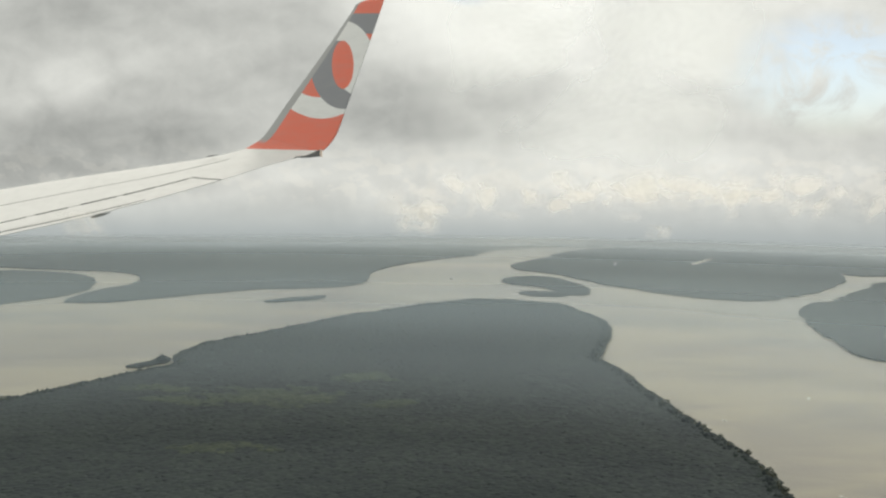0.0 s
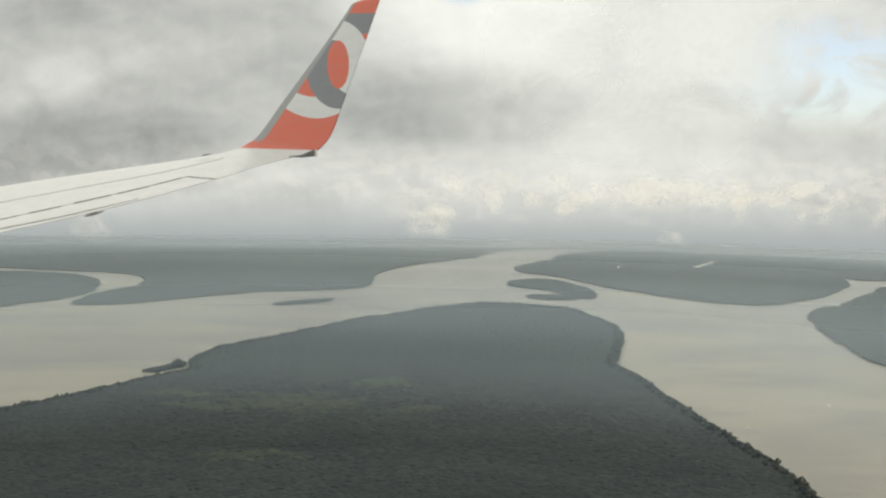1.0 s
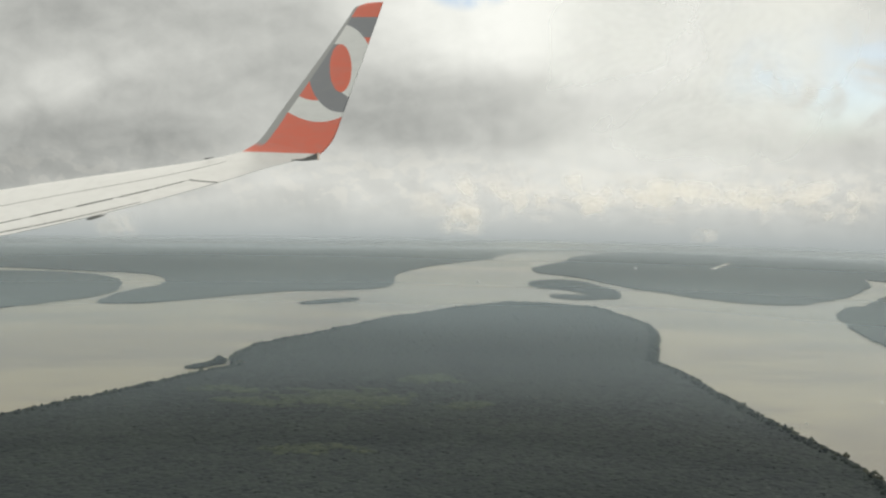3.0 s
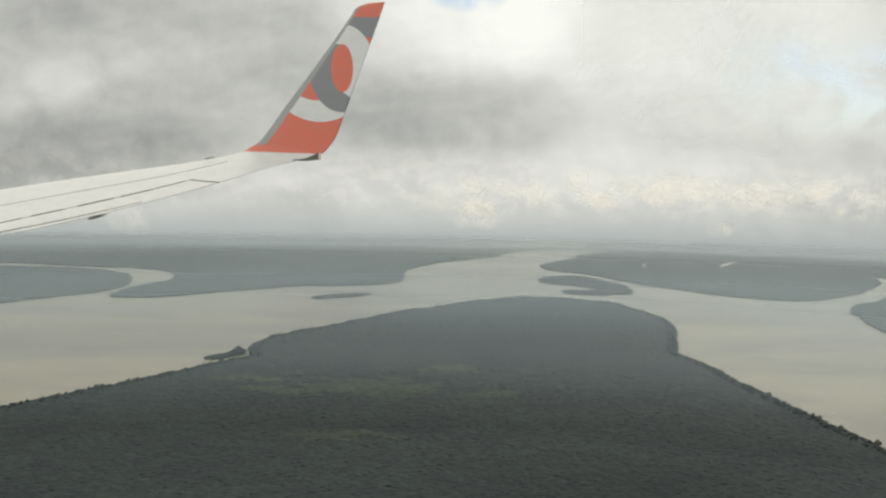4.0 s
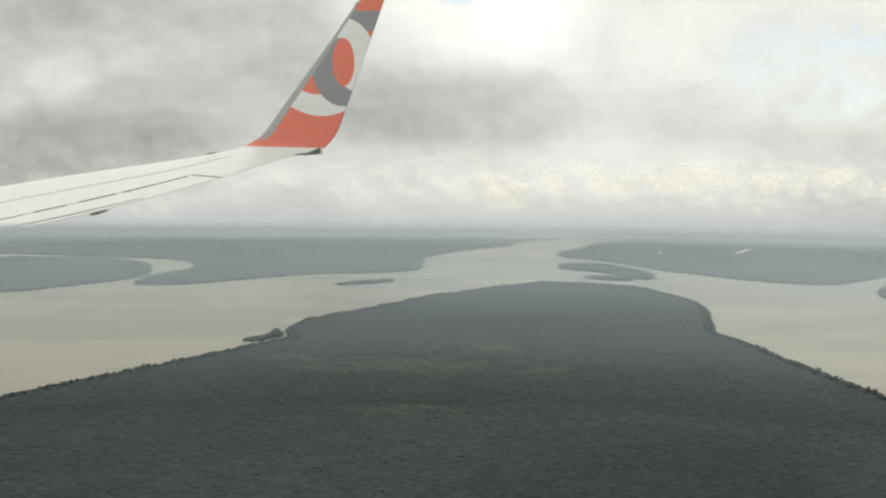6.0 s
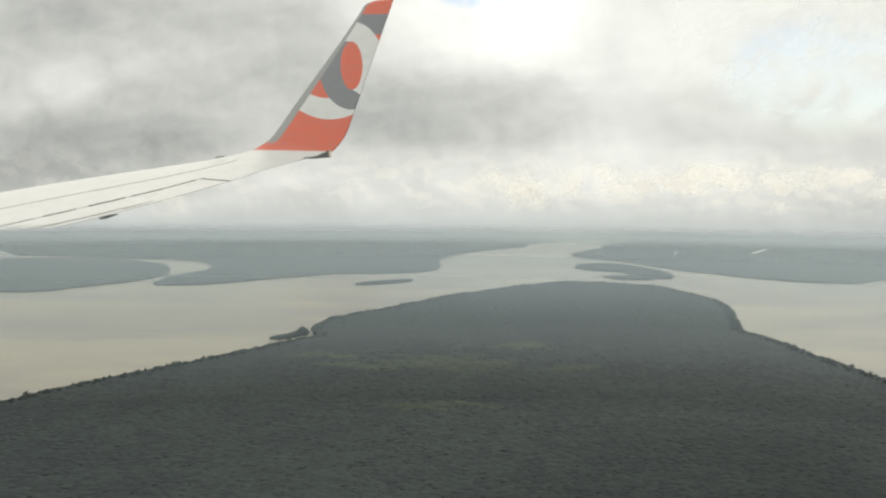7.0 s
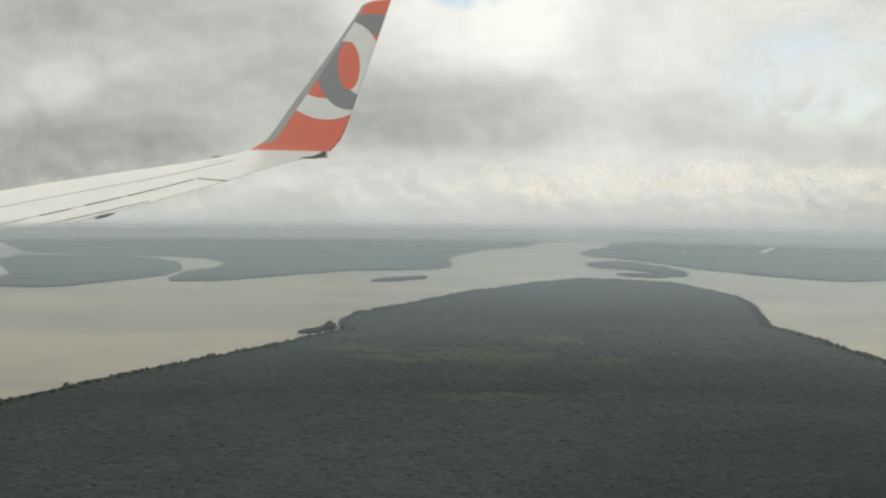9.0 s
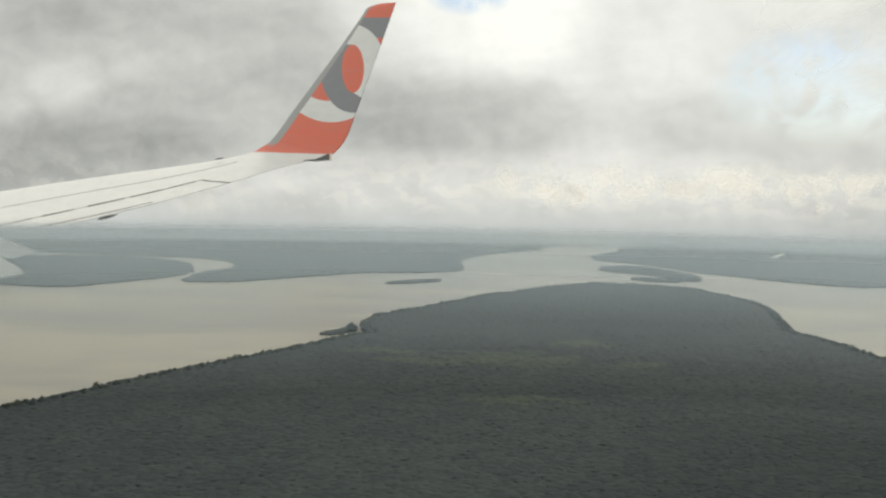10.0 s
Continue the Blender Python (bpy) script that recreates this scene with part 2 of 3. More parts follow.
def crowns(name, px, py, radius, height, mat, seed, sides=6, base=0.0, relief=0.5):
    """Many low tree crowns as one mesh: each an uneven dome."""
    rnd = np.random.RandomState(seed)
    n = len(px)
    ring = np.arange(sides) * 2 * np.pi / sides
    dome = [(np.cos(a), np.sin(a), 0.0) for a in ring] + [(0.62 * np.cos(a + 0.5), 0.62 * np.sin(a + 0.5), 0.64) for a in ring] + [(0, 0, 1.0)]
    dome = np.array(dome)
    r = radius * rnd.uniform(0.65, 1.35, n)
    h = height * (rnd.uniform(1.0 - 0.10 * relief, 1.0 + 0.06 * relief, n) + (rnd.rand(n) < 0.02) * rnd.uniform(0.02, 0.20, n) * relief)
    z0 = np.array([drop(x, y) for x, y in zip(px, py)]) + base
    turn = rnd.uniform(0, 6.28, n)
    c, s = np.cos(turn)[:, None], np.sin(turn)[:, None]
    wob = rnd.uniform(0.75, 1.25, (n, len(dome)))
    dxy = dome[None, :, :2] * wob[:, :, None]
    vx = px[:, None] + (dxy[..., 0] * c - dxy[..., 1] * s) * r[:, None]
    vy = py[:, None] + (dxy[..., 0] * s + dxy[..., 1] * c) * r[:, None]
    rim = (1.0 - 0.14 * relief) * height if np.isscalar(height) else (0.45 * height)[:, None]
    vz = z0[:, None] + rim + (h[:, None] - rim) * dome[None, :, 2] * rnd.uniform(0.85, 1.1, (n, len(dome)))
    verts = np.stack([vx, vy, vz], -1).reshape(-1, 3)
    tri = []
    for i in range(sides):
        j = (i + 1) % sides
        tri += [(i, j, sides + i), (j, sides + j, sides + i), (sides + i, sides + j, 2 * sides)]
    tri = np.array(tri)
    faces = (tri[None] + (np.arange(n) * len(dome))[:, None, None]).reshape(-1, 3)
    me = bpy.data.meshes.new(name)
    me.vertices.add(len(verts))
    me.vertices.foreach_set("co", verts.ravel())
    me.loops.add(faces.size)
    me.loops.foreach_set("vertex_index", faces.ravel())
    me.polygons.add(len(faces))
    me.polygons.foreach_set("loop_start", np.arange(len(faces)) * 3)
    me.polygons.foreach_set("use_smooth", np.ones(len(faces), bool))
    me.update(calc_edges=True)
    me.materials.append(mat)
    return me


# ---- water and land ----
def water_sheet():
    rings = [0, 60, 150, 300, 500, 700, 900] + [900 + 70 * k for k in range(1, 19)]
    m = 72
    verts, faces = [(MID[0], MID[1], 0)], []
    for r in rings[1:]:
        for k in range(m):
            x, y = MID[0] + r * math.cos(2 * math.pi * k / m), MID[1] + r * math.sin(2 * math.pi * k / m)
            verts.append((x, y, drop(x, y)))
    for k in range(m):
        faces.append((0, 1 + k, 1 + (k + 1) % m))
    for i in range(len(rings) - 2):
        a, b = 1 + i * m, 1 + (i + 1) * m
        for k in range(m):
            j = (k + 1) % m
            faces.append((a + k, b + k, b + j, a + j))
    me = mesh_from("river", verts, faces, WATER, True)
    return tagged(new("river", me), "wide silty brown river with faint current streaks", "river", kind="structure")


water_sheet()

# plan points of the shores, in metres
NEAR = [(-300, -320), (-275, -60), (-247, 122), (-184, 240), (-170, 268), (-149, 305), (-135, 328), (-119, 359), (-109, 377), (-114, 387), (-113, 418), (-105, 436),
        (-89, 465), (-72, 497), (-57, 527), (-40, 547), (-21, 574), (-1, 595), (17, 611), (36, 607), (53, 598), (67, 589), (76, 555), (83, 520), (82, 488),
        (77, 460), (69, 426), (63, 397), (67, 376), (70, 339), (73, 308), (76, 288), (81, 242), (80, 183), (91, 89), (115, -100), (150, -320)]
BEND = [(-1015, 835), (-642, 755), (-424, 744), (-388, 763), (-341, 760), (-306, 747), (-275, 715), (-256, 674), (-246, 627), (-248, 594), (-258, 569), (-268, 546),
        (-280, 522), (-293, 515), (-323, 526), (-419, 552), (-681, 596), (-1065, 632)]
FAR_LEFT = [(-1600, 1000), (-866, 871), (-632, 797), (-422, 799), (-324, 777), (-285, 770), (-251, 743), (-232, 699), (-229, 663), (-235, 638), (-238, 607),
            (-236, 572), (-231, 561), (-207, 565), (-188, 586), (-164, 617), (-141, 643), (-116, 656), (-89, 665), (-73, 682), (-66, 704), (-66, 744), (-68, 782),
            (-59, 834), (-38, 895), (-13, 946), (20, 1005), (32, 1067), (68, 1199), (124, 1295), (197, 1438), (185, 1560), (230, 2000), (-600, 2200), (-1700, 1700)]
FAR_RIGHT = [(430, 2000), (330, 1600), (176, 1377), (255, 1353), (236, 1307), (187, 1223), (175, 1211), (135, 1117), (115, 1065), (98, 988), (69, 920), (53, 869),
             (57, 828), (76, 805), (94, 763), (110, 713), (126, 684), (143, 648), (164, 625), (187, 613), (207, 619), (234, 644), (260, 672), (292, 723),
             (313, 758), (341, 834), (342, 802), (441, 808), (633, 755), (1052, 738), (2000, 1200), (1700, 2000)]
RIGHT_POINT = [(970, 673), (590, 704), (434, 757), (341, 747), (309, 704), (280, 665), (253, 625), (245, 610), (229, 601), (214, 579), (202, 552), (193, 517),
               (184, 476), (179, 435), (175, 408), (183, 389), (205, 349), (280, 310), (582, 291), (1094, 379)]
LONG_ISLE = [(-115.5, 576.5), (-108.7, 590.7), (-93.2, 603.1), (-83.2, 609.1), (-83.9, 597.0), (-97.3, 582.4), (-112.1, 573.2)]
ISLE = [(37, 724), (46, 753), (67, 767), (82, 751), (89, 721), (96, 690), (94, 652), (86, 634), (75, 639), (72, 659), (61, 687), (45, 700)]
LOW_ISLE = [(44.6, 643.6), (53.3, 653.2), (72.1, 646.8), (77.1, 633.2), (70.8, 624.4), (52.1, 627.6)]
ISLET = [(-126, 362), (-124, 367), (-121, 371), (-118, 377), (-114, 378), (-114, 373), (-117, 368), (-122, 361)]

SHRINK = 0.972                   # the shore stands behind its trees as seen from the flight line
near = smooth_line([(MID[0] + (x - MID[0]) * SHRINK, MID[1] + (y - MID[1]) * SHRINK) for x, y in NEAR], 2.0, 0.7, True, 1)
slab("ground_near", near, -0.5, 1.4, CANOPY, None, "dark forest floor of a river headland", "ground")


def far_land(name, points, step, rough, grid, seed, label, top=0.8, mat=HAZED_FOREST):
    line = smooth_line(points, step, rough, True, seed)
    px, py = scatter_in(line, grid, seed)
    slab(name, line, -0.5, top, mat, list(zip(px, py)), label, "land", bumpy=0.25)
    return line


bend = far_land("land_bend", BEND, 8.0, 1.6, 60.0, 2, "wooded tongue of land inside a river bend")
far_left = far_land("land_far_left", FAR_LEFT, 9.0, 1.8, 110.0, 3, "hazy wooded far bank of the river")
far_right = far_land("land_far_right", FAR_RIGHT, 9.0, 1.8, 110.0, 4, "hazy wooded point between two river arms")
right_point = far_land("land_right_point", RIGHT_POINT, 6.0, 1.3, 50.0, 5, "wooded headland across the river arm", mat=CANOPY)


def isle_land(name, points, seed, label):
    line = smooth_line(points, 3.0, 0.6, True, seed)
    slab(name, line, -0.5, 0.5, CANOPY, None, label, "island")
    return line


isles = [isle_land("island_long", LONG_ISLE, 6, "long thin wooded river island"), isle_land("island_main", ISLE, 7, "low wooded river island with a curved back"),
         isle_land("island_low", LOW_ISLE, 8, "small wooded island beside a larger one"), isle_land("islet", ISLET, 9, "tiny wooded islet close to the shore")]


# ---- forest ----
def wood(name, outline, step, radius, height, mat, seed, label, keep=None, sides=6, tall=None, relief=0.5):
    px, py = scatter_in(outline, step, seed, keep)
    me = crowns(name, px, py, radius, height if tall is None else height * tall(px, py), mat, seed, sides, relief=relief)
    return tagged(new(name, me), label, "forest", kind="stuff")


def clearing(px, py):
    """The lighter, scrubby openings in the forest of the headland."""
    out = np.zeros(len(px), bool)
    for cx, cy, rx, ry in ((-61, 308, 22, 14), (-32, 342, 12, 9), (-84, 302, 14, 7), (-60.5, 246, 13, 4.5), (-100, 318, 12, 6), (-20, 300, 9, 5)):
        k = ((px - cx) / rx) ** 2 + ((py - cy) / ry) ** 2
        ragged = 0.7 * np.sin(px * 0.23 + py * 0.11) * np.cos(py * 0.31) + 0.4 * np.sin(px * 0.61 - py * 0.47) * np.cos(px * 0.35 + py * 0.9)
        out |= k + ragged < 1.25 - 1.1 * np.abs(np.sin(px * 127.1 + py * 311.7))
    return out


wood("forest", near, 0.98, 1.35, 1.7, CANOPY, 11, "dense dark green rainforest canopy covering the headland",
     lambda x, y: (y > 120) & (y < 390) & ~clearing(x, y), 5, None, 0.6)
wood("forest", near, 1.35, 1.5, 1.7, CANOPY, 12, "dense dark green rainforest canopy at the headland's tip", lambda x, y: y >= 390, 5, None, 1.0)
wood("forest", near, 2.0, 2.6, 1.8, CANOPY, 13, "dense dark rainforest canopy below the flight line", lambda x, y: y <= 120, 5)
wood("scrub", near, 1.1, 1.25, 1.80, SCRUB, 14, "lighter green scrub in a forest clearing", lambda x, y: (y > 165) & (y < 390) & clearing(x, y), 5)
for k, line in enumerate(isles):
    wood("island_forest", line, 1.5 if k < 3 else 0.6, 1.2 if k < 3 else 0.7, (0.9, 1.0, 0.8, 2.1)[k], CANOPY, 20 + k, "dense dark trees covering a river island", None, 5,
         (lambda x, y: 0.34 + 1.3 * np.exp(-((x + 115.4) ** 2 + 0.15 * (y - 371) ** 2) / 5.0) + 0.25 * np.abs(np.sin(x * 2.1 + y))) if k == 3 else None)
edge = np.array(near)


def by_shore(px, py):
    """Close to the headland's shore, where it is seen side on."""
    out = np.zeros(len(px), bool)
    for a in range(0, len(px), 4000):
        d = np.hypot(px[a:a + 4000, None] - edge[None, ::2, 0], py[a:a + 4000, None] - edge[None, ::2, 1]).min(1)
        out[a:a + 4000] = d < 4.0
    return out


wood("shore_trees", near, 1.7, 1.0, 1.95, CANOPY, 15, "uneven row of dark crowns along the headland's shore", lambda x, y: (y > 150) & ((x > 30) | (x < -20) | (y > 440)) & by_shore(x, y), 6,
     lambda x, y: 0.85 + 0.35 * np.abs(np.sin(x * 12.9 + y * 78.2)) + 0.28 * np.abs(np.sin(x * 37.7 + y * 21.3)) ** 5)
thin = np.random.RandomState(77)
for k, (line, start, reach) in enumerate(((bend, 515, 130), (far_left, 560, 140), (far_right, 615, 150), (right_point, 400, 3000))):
    wood("shore_forest", line, 3.2, 2.3, 0.85, CANOPY if line is right_point else HAZED_FOREST, 30 + k, "hazy uneven treetops of a wooded river bank",
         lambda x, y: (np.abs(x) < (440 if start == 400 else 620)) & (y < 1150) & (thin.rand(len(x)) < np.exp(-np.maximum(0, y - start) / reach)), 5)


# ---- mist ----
# air haze added as upright see-through sheets, tinted bluish, mostly denser farther out
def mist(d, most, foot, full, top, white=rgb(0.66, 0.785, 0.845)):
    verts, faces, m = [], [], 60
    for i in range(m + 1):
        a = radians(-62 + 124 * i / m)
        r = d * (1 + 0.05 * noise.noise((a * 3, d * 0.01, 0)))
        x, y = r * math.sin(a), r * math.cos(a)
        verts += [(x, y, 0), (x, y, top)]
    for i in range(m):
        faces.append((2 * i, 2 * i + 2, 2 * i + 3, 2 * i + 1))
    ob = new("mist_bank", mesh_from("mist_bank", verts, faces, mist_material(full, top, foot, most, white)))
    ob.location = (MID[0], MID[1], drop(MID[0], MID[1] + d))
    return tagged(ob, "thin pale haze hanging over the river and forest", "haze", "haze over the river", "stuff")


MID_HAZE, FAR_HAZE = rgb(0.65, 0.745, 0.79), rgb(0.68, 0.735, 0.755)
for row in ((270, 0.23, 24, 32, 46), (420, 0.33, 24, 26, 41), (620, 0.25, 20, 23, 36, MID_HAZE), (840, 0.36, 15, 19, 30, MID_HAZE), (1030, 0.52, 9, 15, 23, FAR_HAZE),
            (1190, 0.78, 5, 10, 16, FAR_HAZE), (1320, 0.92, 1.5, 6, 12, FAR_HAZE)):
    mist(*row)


# ---- the wing ----
# It flies along with the camera, so in a place that stands still it lies far out, at the same angular size.
WING_AT, MM = 4300.0, 0.009      # metres out; metres of the real wing to one unit of its drawing
REF = eye_pose(*ROWS[7][1:])
UNIT = WING_AT * math.tan(radians(25.0)) / 784.0
OUT = WING_AT * MM / UNIT        # the same distance in the wing's own metres
wing = new("airliner_wing")
wing.matrix_world = REF @ pose(0, 0, -WING_AT, -90, 0, 0) @ Matrix.Scale(UNIT / MM, 4)
tagged(wing, "white airliner wing with an upturned orange, grey and white winglet", "aircraft wing")


def drawn(x, y, deep=0.0):
    """A point of the wing's own drawing in its metres: x to the tip, z up, y outward."""
    k = MM * (1 + deep / OUT)
    return Vector(((x + 0.2 - 784) * k, deep, (441 - (y - 1.4)) * k))


# leading edge x, y; trailing edge x, y; depth of the leading edge; thickness
STATIONS = [
    (-160, 360, -160, 452, 1.9, 0.26), (0, 335, 0, 417, 1.7, 0.24), (150, 313, 120, 392, 1.5, 0.21), (300, 293, 250, 361, 1.3, 0.18),
    (380, 281, 390, 323, 1.1, 0.16), (425, 270, 470, 299, 1.0, 0.14), (442, 262, 530, 284, 0.95, 0.12), (459, 251, 566, 275, 0.9, 0.11),
    (476, 231, 585, 258, 0.85, 0.10), (500, 197, 597, 238, 0.8, 0.09), (535, 150, 610, 203, 0.7, 0.08), (584, 84, 640, 122, 0.6, 0.07),
    (621, 31, 668, 45, 0.5, 0.05), (632, 15, 679, 14, 0.45, 0.04), (650, 8, 682, 5, 0.35, 0.02),
]


def station(v):
    """The edges at v stations along the span, rounded from station to station."""
    i = min(int(v), len(STATIONS) - 2)
    t = v - i
    s = [STATIONS[min(max(i + k, 0), len(STATIONS) - 1)] for k in (-1, 0, 1, 2)]
    return [0.5 * (2 * b + (c - a) * t + (2 * a - 5 * b + 4 * c - d) * t * t + (3 * b - a - 3 * c + d) * t ** 3) for a, b, c, d in zip(*s)]


def wing_frame(v):
    lx, ly, tx, ty, deep, thick = station(v)
    thick *= 0.30 + 0.70 * min(max((v - 6.0) / 2.0, 0.0), 1.0)     # the inner wing is seen nearly edge on
    lead, trail = drawn(lx, ly, deep), drawn(tx, ty, 0.0)
    lx2, ly2, tx2, ty2, deep2, _ = station(min(v + 0.02, len(STATIONS) - 1) if v < len(STATIONS) - 1.02 else v - 0.02)
    span = (drawn(lx2, ly2, deep2) + drawn(tx2, ty2)) - (lead + trail)
    if v >= len(STATIONS) - 1.02:
        span = -span
    normal = (trail - lead).cross(span).normalized()
    return lead, trail, -normal if normal.z < 0 and v < 7 else normal, thick


def skin(u, v, over=0.0):
    """A point on the seen face of the wing: u from the leading to the trailing edge, v along the span."""
    lead, trail, normal, thick = wing_frame(v)
    bulge = 0.5 * thick * (1.48 * math.sqrt(max(u, 0)) - 0.63 * u - 1.76 * u * u + 1.42 * u ** 3 - 0.51 * u ** 4) * 2.0
    return lead.lerp(trail, u) + normal * (bulge + over), normal, thick


def livery_material():
    """White wing; winglet in orange with grey and white rounded shapes; bare metal leading edge."""
    m, g = material("wing_livery")
    co = g.put("TexCoord").outputs["Object"]
    ox, oy, oz = g.xyz(co)[:3]
    k = g.math("MULTIPLY", g.math("ADD", g.math("DIVIDE", oy, OUT), 1.0), MM)
    x = g.math("ADD", g.math("DIVIDE", ox, k), 783.8)
    y = g.math("SUBTRACT", 442.4, g.math("DIVIDE", oz, k))

    def oval(cx, cy, rx, ry):
        a = g.math("POWER", g.math("DIVIDE", g.math("SUBTRACT", x, cx), rx), 2.0)
        b = g.math("POWER", g.math("DIVIDE", g.math("SUBTRACT", y, cy), ry), 2.0)
        return g.math("LESS_THAN", g.math("ADD", a, b), 1.0)

    def above(y0, bow=0.0, x0=0.0, tilt=0.0):
        """1 where the place is higher than a bowed line."""
        dx = g.math("SUBTRACT", x, x0)
        line = g.math("ADD", g.math("ADD", y0, g.math("MULTIPLY", dx, tilt)), g.math("MULTIPLY", g.math("MULTIPLY", dx, dx), bow))
        return g.math("LESS_THAN", y, line)

    both = lambda a, b: g.math("MULTIPLY", a, b)
    no = lambda a: g.math("SUBTRACT", 1.0, a)
    right = lambda x0: g.math("GREATER_THAN", x, x0)
    WHITE, ORANGE, GREY = rgb(0.88, 0.875, 0.84), rgb(0.86, 0.195, 0.120), rgb(0.285, 0.29, 0.305)
    c = g.mix(both(above(268.0, 0.0, 421.0, 0.035), right(419.0)), WHITE, ORANGE)
    c = g.mix(above(216.7, -0.0057, 568.0), c, WHITE)
    c = g.mix(above(178.5, -0.0085, 562.0), c, ORANGE)
    ring = oval(605.9, 121.8, 57.8, 78.0)
    # above the ring: grey band, orange cap, and a small orange corner by the trailing edge
    c = g.mix(both(above(100.0), no(ring)), c, GREY)
    c = g.mix(both(both(above(100.0), no(above(67.5))), both(no(ring), right(636.0))), c, ORANGE)
    c = g.mix(above(31.5), c, ORANGE)
    c = g.mix(ring, c, WHITE)
    left_part = both(no(right(603.0)), no(above(79.0)))
    low_part = no(above(164.7, 0.0, 607.8, 0.71))
    c = g.mix(both(ring, g.math("MAXIMUM", left_part, low_part)), c, GREY)
    c = g.mix(oval(605.9, 121.8, 19.4, 42.5), c, ORANGE)
    uv = g.put("UVMap").outputs[0]
    u, v = g.xyz(uv)[:2]
    edge = both(g.math("LESS_THAN", u, g.ramp(v, 0.40, 0.9, 0.16, 0.13)), g.ramp(v, 0.44, 0.50))
    c = g.mix(edge, c, rgb(0.43, 0.43, 0.42))
    grime = g.noise(g.join(g.math("MULTIPLY", ox, 1.2), g.math("MULTIPLY", oy, 0.6), g.math("MULTIPLY", oz, 4.0)), 2.5, 6.0, 0.6, 0.5)
    fine = g.noise(co, 26.0, 4.0, 0.6)
    c = g.mix(g.ramp(grime, 0.35, 0.8, 0.0, 0.15), c, rgb(0.42, 0.41, 0.38))
    c = g.mix(g.math("MULTIPLY", fine, 0.10), c, rgb(0.30, 0.29, 0.27))
    finish(g, c, 0.38, fine, 0.03, 0.01, spec=0.4)
    return m


LIVERY = livery_material()
GAP = plain("dark_gap", (0.03, 0.03, 0.03), 0.8)
FAIRING = plain("grey_fairing_paint", (0.15, 0.15, 0.14), 0.6)
LINE = plain("grey_sealant", (0.40, 0.40, 0.38), 0.7)
LENS = plain("lamp_lens", (0.75, 0.62, 0.5), 0.25)


def wing_shell(v0, v1, steps, name, label=""):
    us = [0.0, 0.006, 0.02, 0.045, 0.08, 0.13, 0.2, 0.3, 0.42, 0.55, 0.68, 0.8, 0.9, 0.97, 1.0]
    verts, faces, uvs = [], [], []
    for k in range(steps + 1):
        v = v0 + (v1 - v0) * k / steps
        lead, trail, normal, thick = wing_frame(v)
        for u in us:
            verts.append(skin(u, v)[0])
            uvs.append((u, v / (len(STATIONS) - 1)))
        for u in us[-2:0:-1]:
            p, nn, th = skin(u, v)
            base = lead.lerp(trail, u)
            verts.append(base - (p - base) * 0.7)
            uvs.append((u, v / (len(STATIONS) - 1)))
    m = 2 * len(us) - 2
    for k in range(steps):
        for i in range(m):
            j = (i + 1) % m
            faces.append((k * m + i, k * m + j, (k + 1) * m + j, (k + 1) * m + i))
    faces.append(tuple(range(m)))
    faces.append(tuple(range(steps * m, steps * m + m)))
    me = mesh_from(name, verts, faces, LIVERY, True)
    layer = me.uv_layers.new(name="UVMap")
    for loop in me.loops:
        layer.data[loop.index].uv = uvs[loop.vertex_index]
    bm = bmesh.new()
    bm.from_mesh(me)
    bmesh.ops.recalc_face_normals(bm, faces=bm.faces)
    bm.to_mesh(me)
    bm.free()
    return part(name, me, wing, label)


def seam(name, u0, v0, u1, v1, width, mat, parent=None, over=0.004, label=""):
    """A thin raised or dark strip laid on the wing from one place to another."""
    n = 24
    verts, faces = [], []
    for k in range(n + 1):
        t = k / n
        u, v = u0 + (u1 - u0) * t, v0 + (v1 - v0) * t
        p, normal, _ = skin(u, v, over)
        q = skin(min(u + (u1 - u0) / n + 1e-4, 1), v + (v1 - v0) / n + 1e-4, over)[0] - p
        side = normal.cross(q).normalized() * width * 0.5
        verts += [p - side, p + side, p + side - normal * over * 2, p - side - normal * over * 2]
    for k in range(n):
        a, b = 4 * k, 4 * k + 4
        for i in range(4):
            j = (i + 1) % 4
            faces.append((a + i, a + j, b + j, b + i))
    return part(name, mesh_from(name, verts, faces, mat), parent or wing, label)


wing_shell(0.0, 7.0, 84, "wing_panel", "white painted wing skin with faint dirt streaks")
wing_shell(7.0, len(STATIONS) - 1.0, 84, "winglet", "orange winglet with grey and white rounded shapes")


def panel(name, u0, u1, v0, v1, slant=0.0, over=0.007, label=""):
    """A movable panel lying on the wing, a little proud, with its own edges."""
    m, n = 5, 16
    verts, faces = [], []
    for lift in (over, -0.005):
        for k in range(n + 1):
            for i in range(m + 1):
                u = u0 + (u1 - u0) * i / m
                v = v0 + (v1 + slant * i / m - v0) * k / n
                verts.append(skin(u, v, lift)[0])
    w = (n + 1) * (m + 1)
    for k in range(n):
        for i in range(m):
            a = k * (m + 1) + i
            faces += [(a, a + 1, a + m + 2, a + m + 1), (w + a, w + a + m + 1, w + a + m + 2, w + a + 1)]
    ring = [i for i in range(m + 1)] + [k * (m + 1) + m for k in range(1, n + 1)] + [n * (m + 1) + i for i in range(m - 1, -1, -1)] + [k * (m + 1) for k in range(n - 1, 0, -1)]
    for a, b in zip(ring, ring[1:] + ring[:1]):
        faces.append((a, w + a, w + b, b))
    return part(name, mesh_from(name, verts, faces, LIVERY), wing, label)


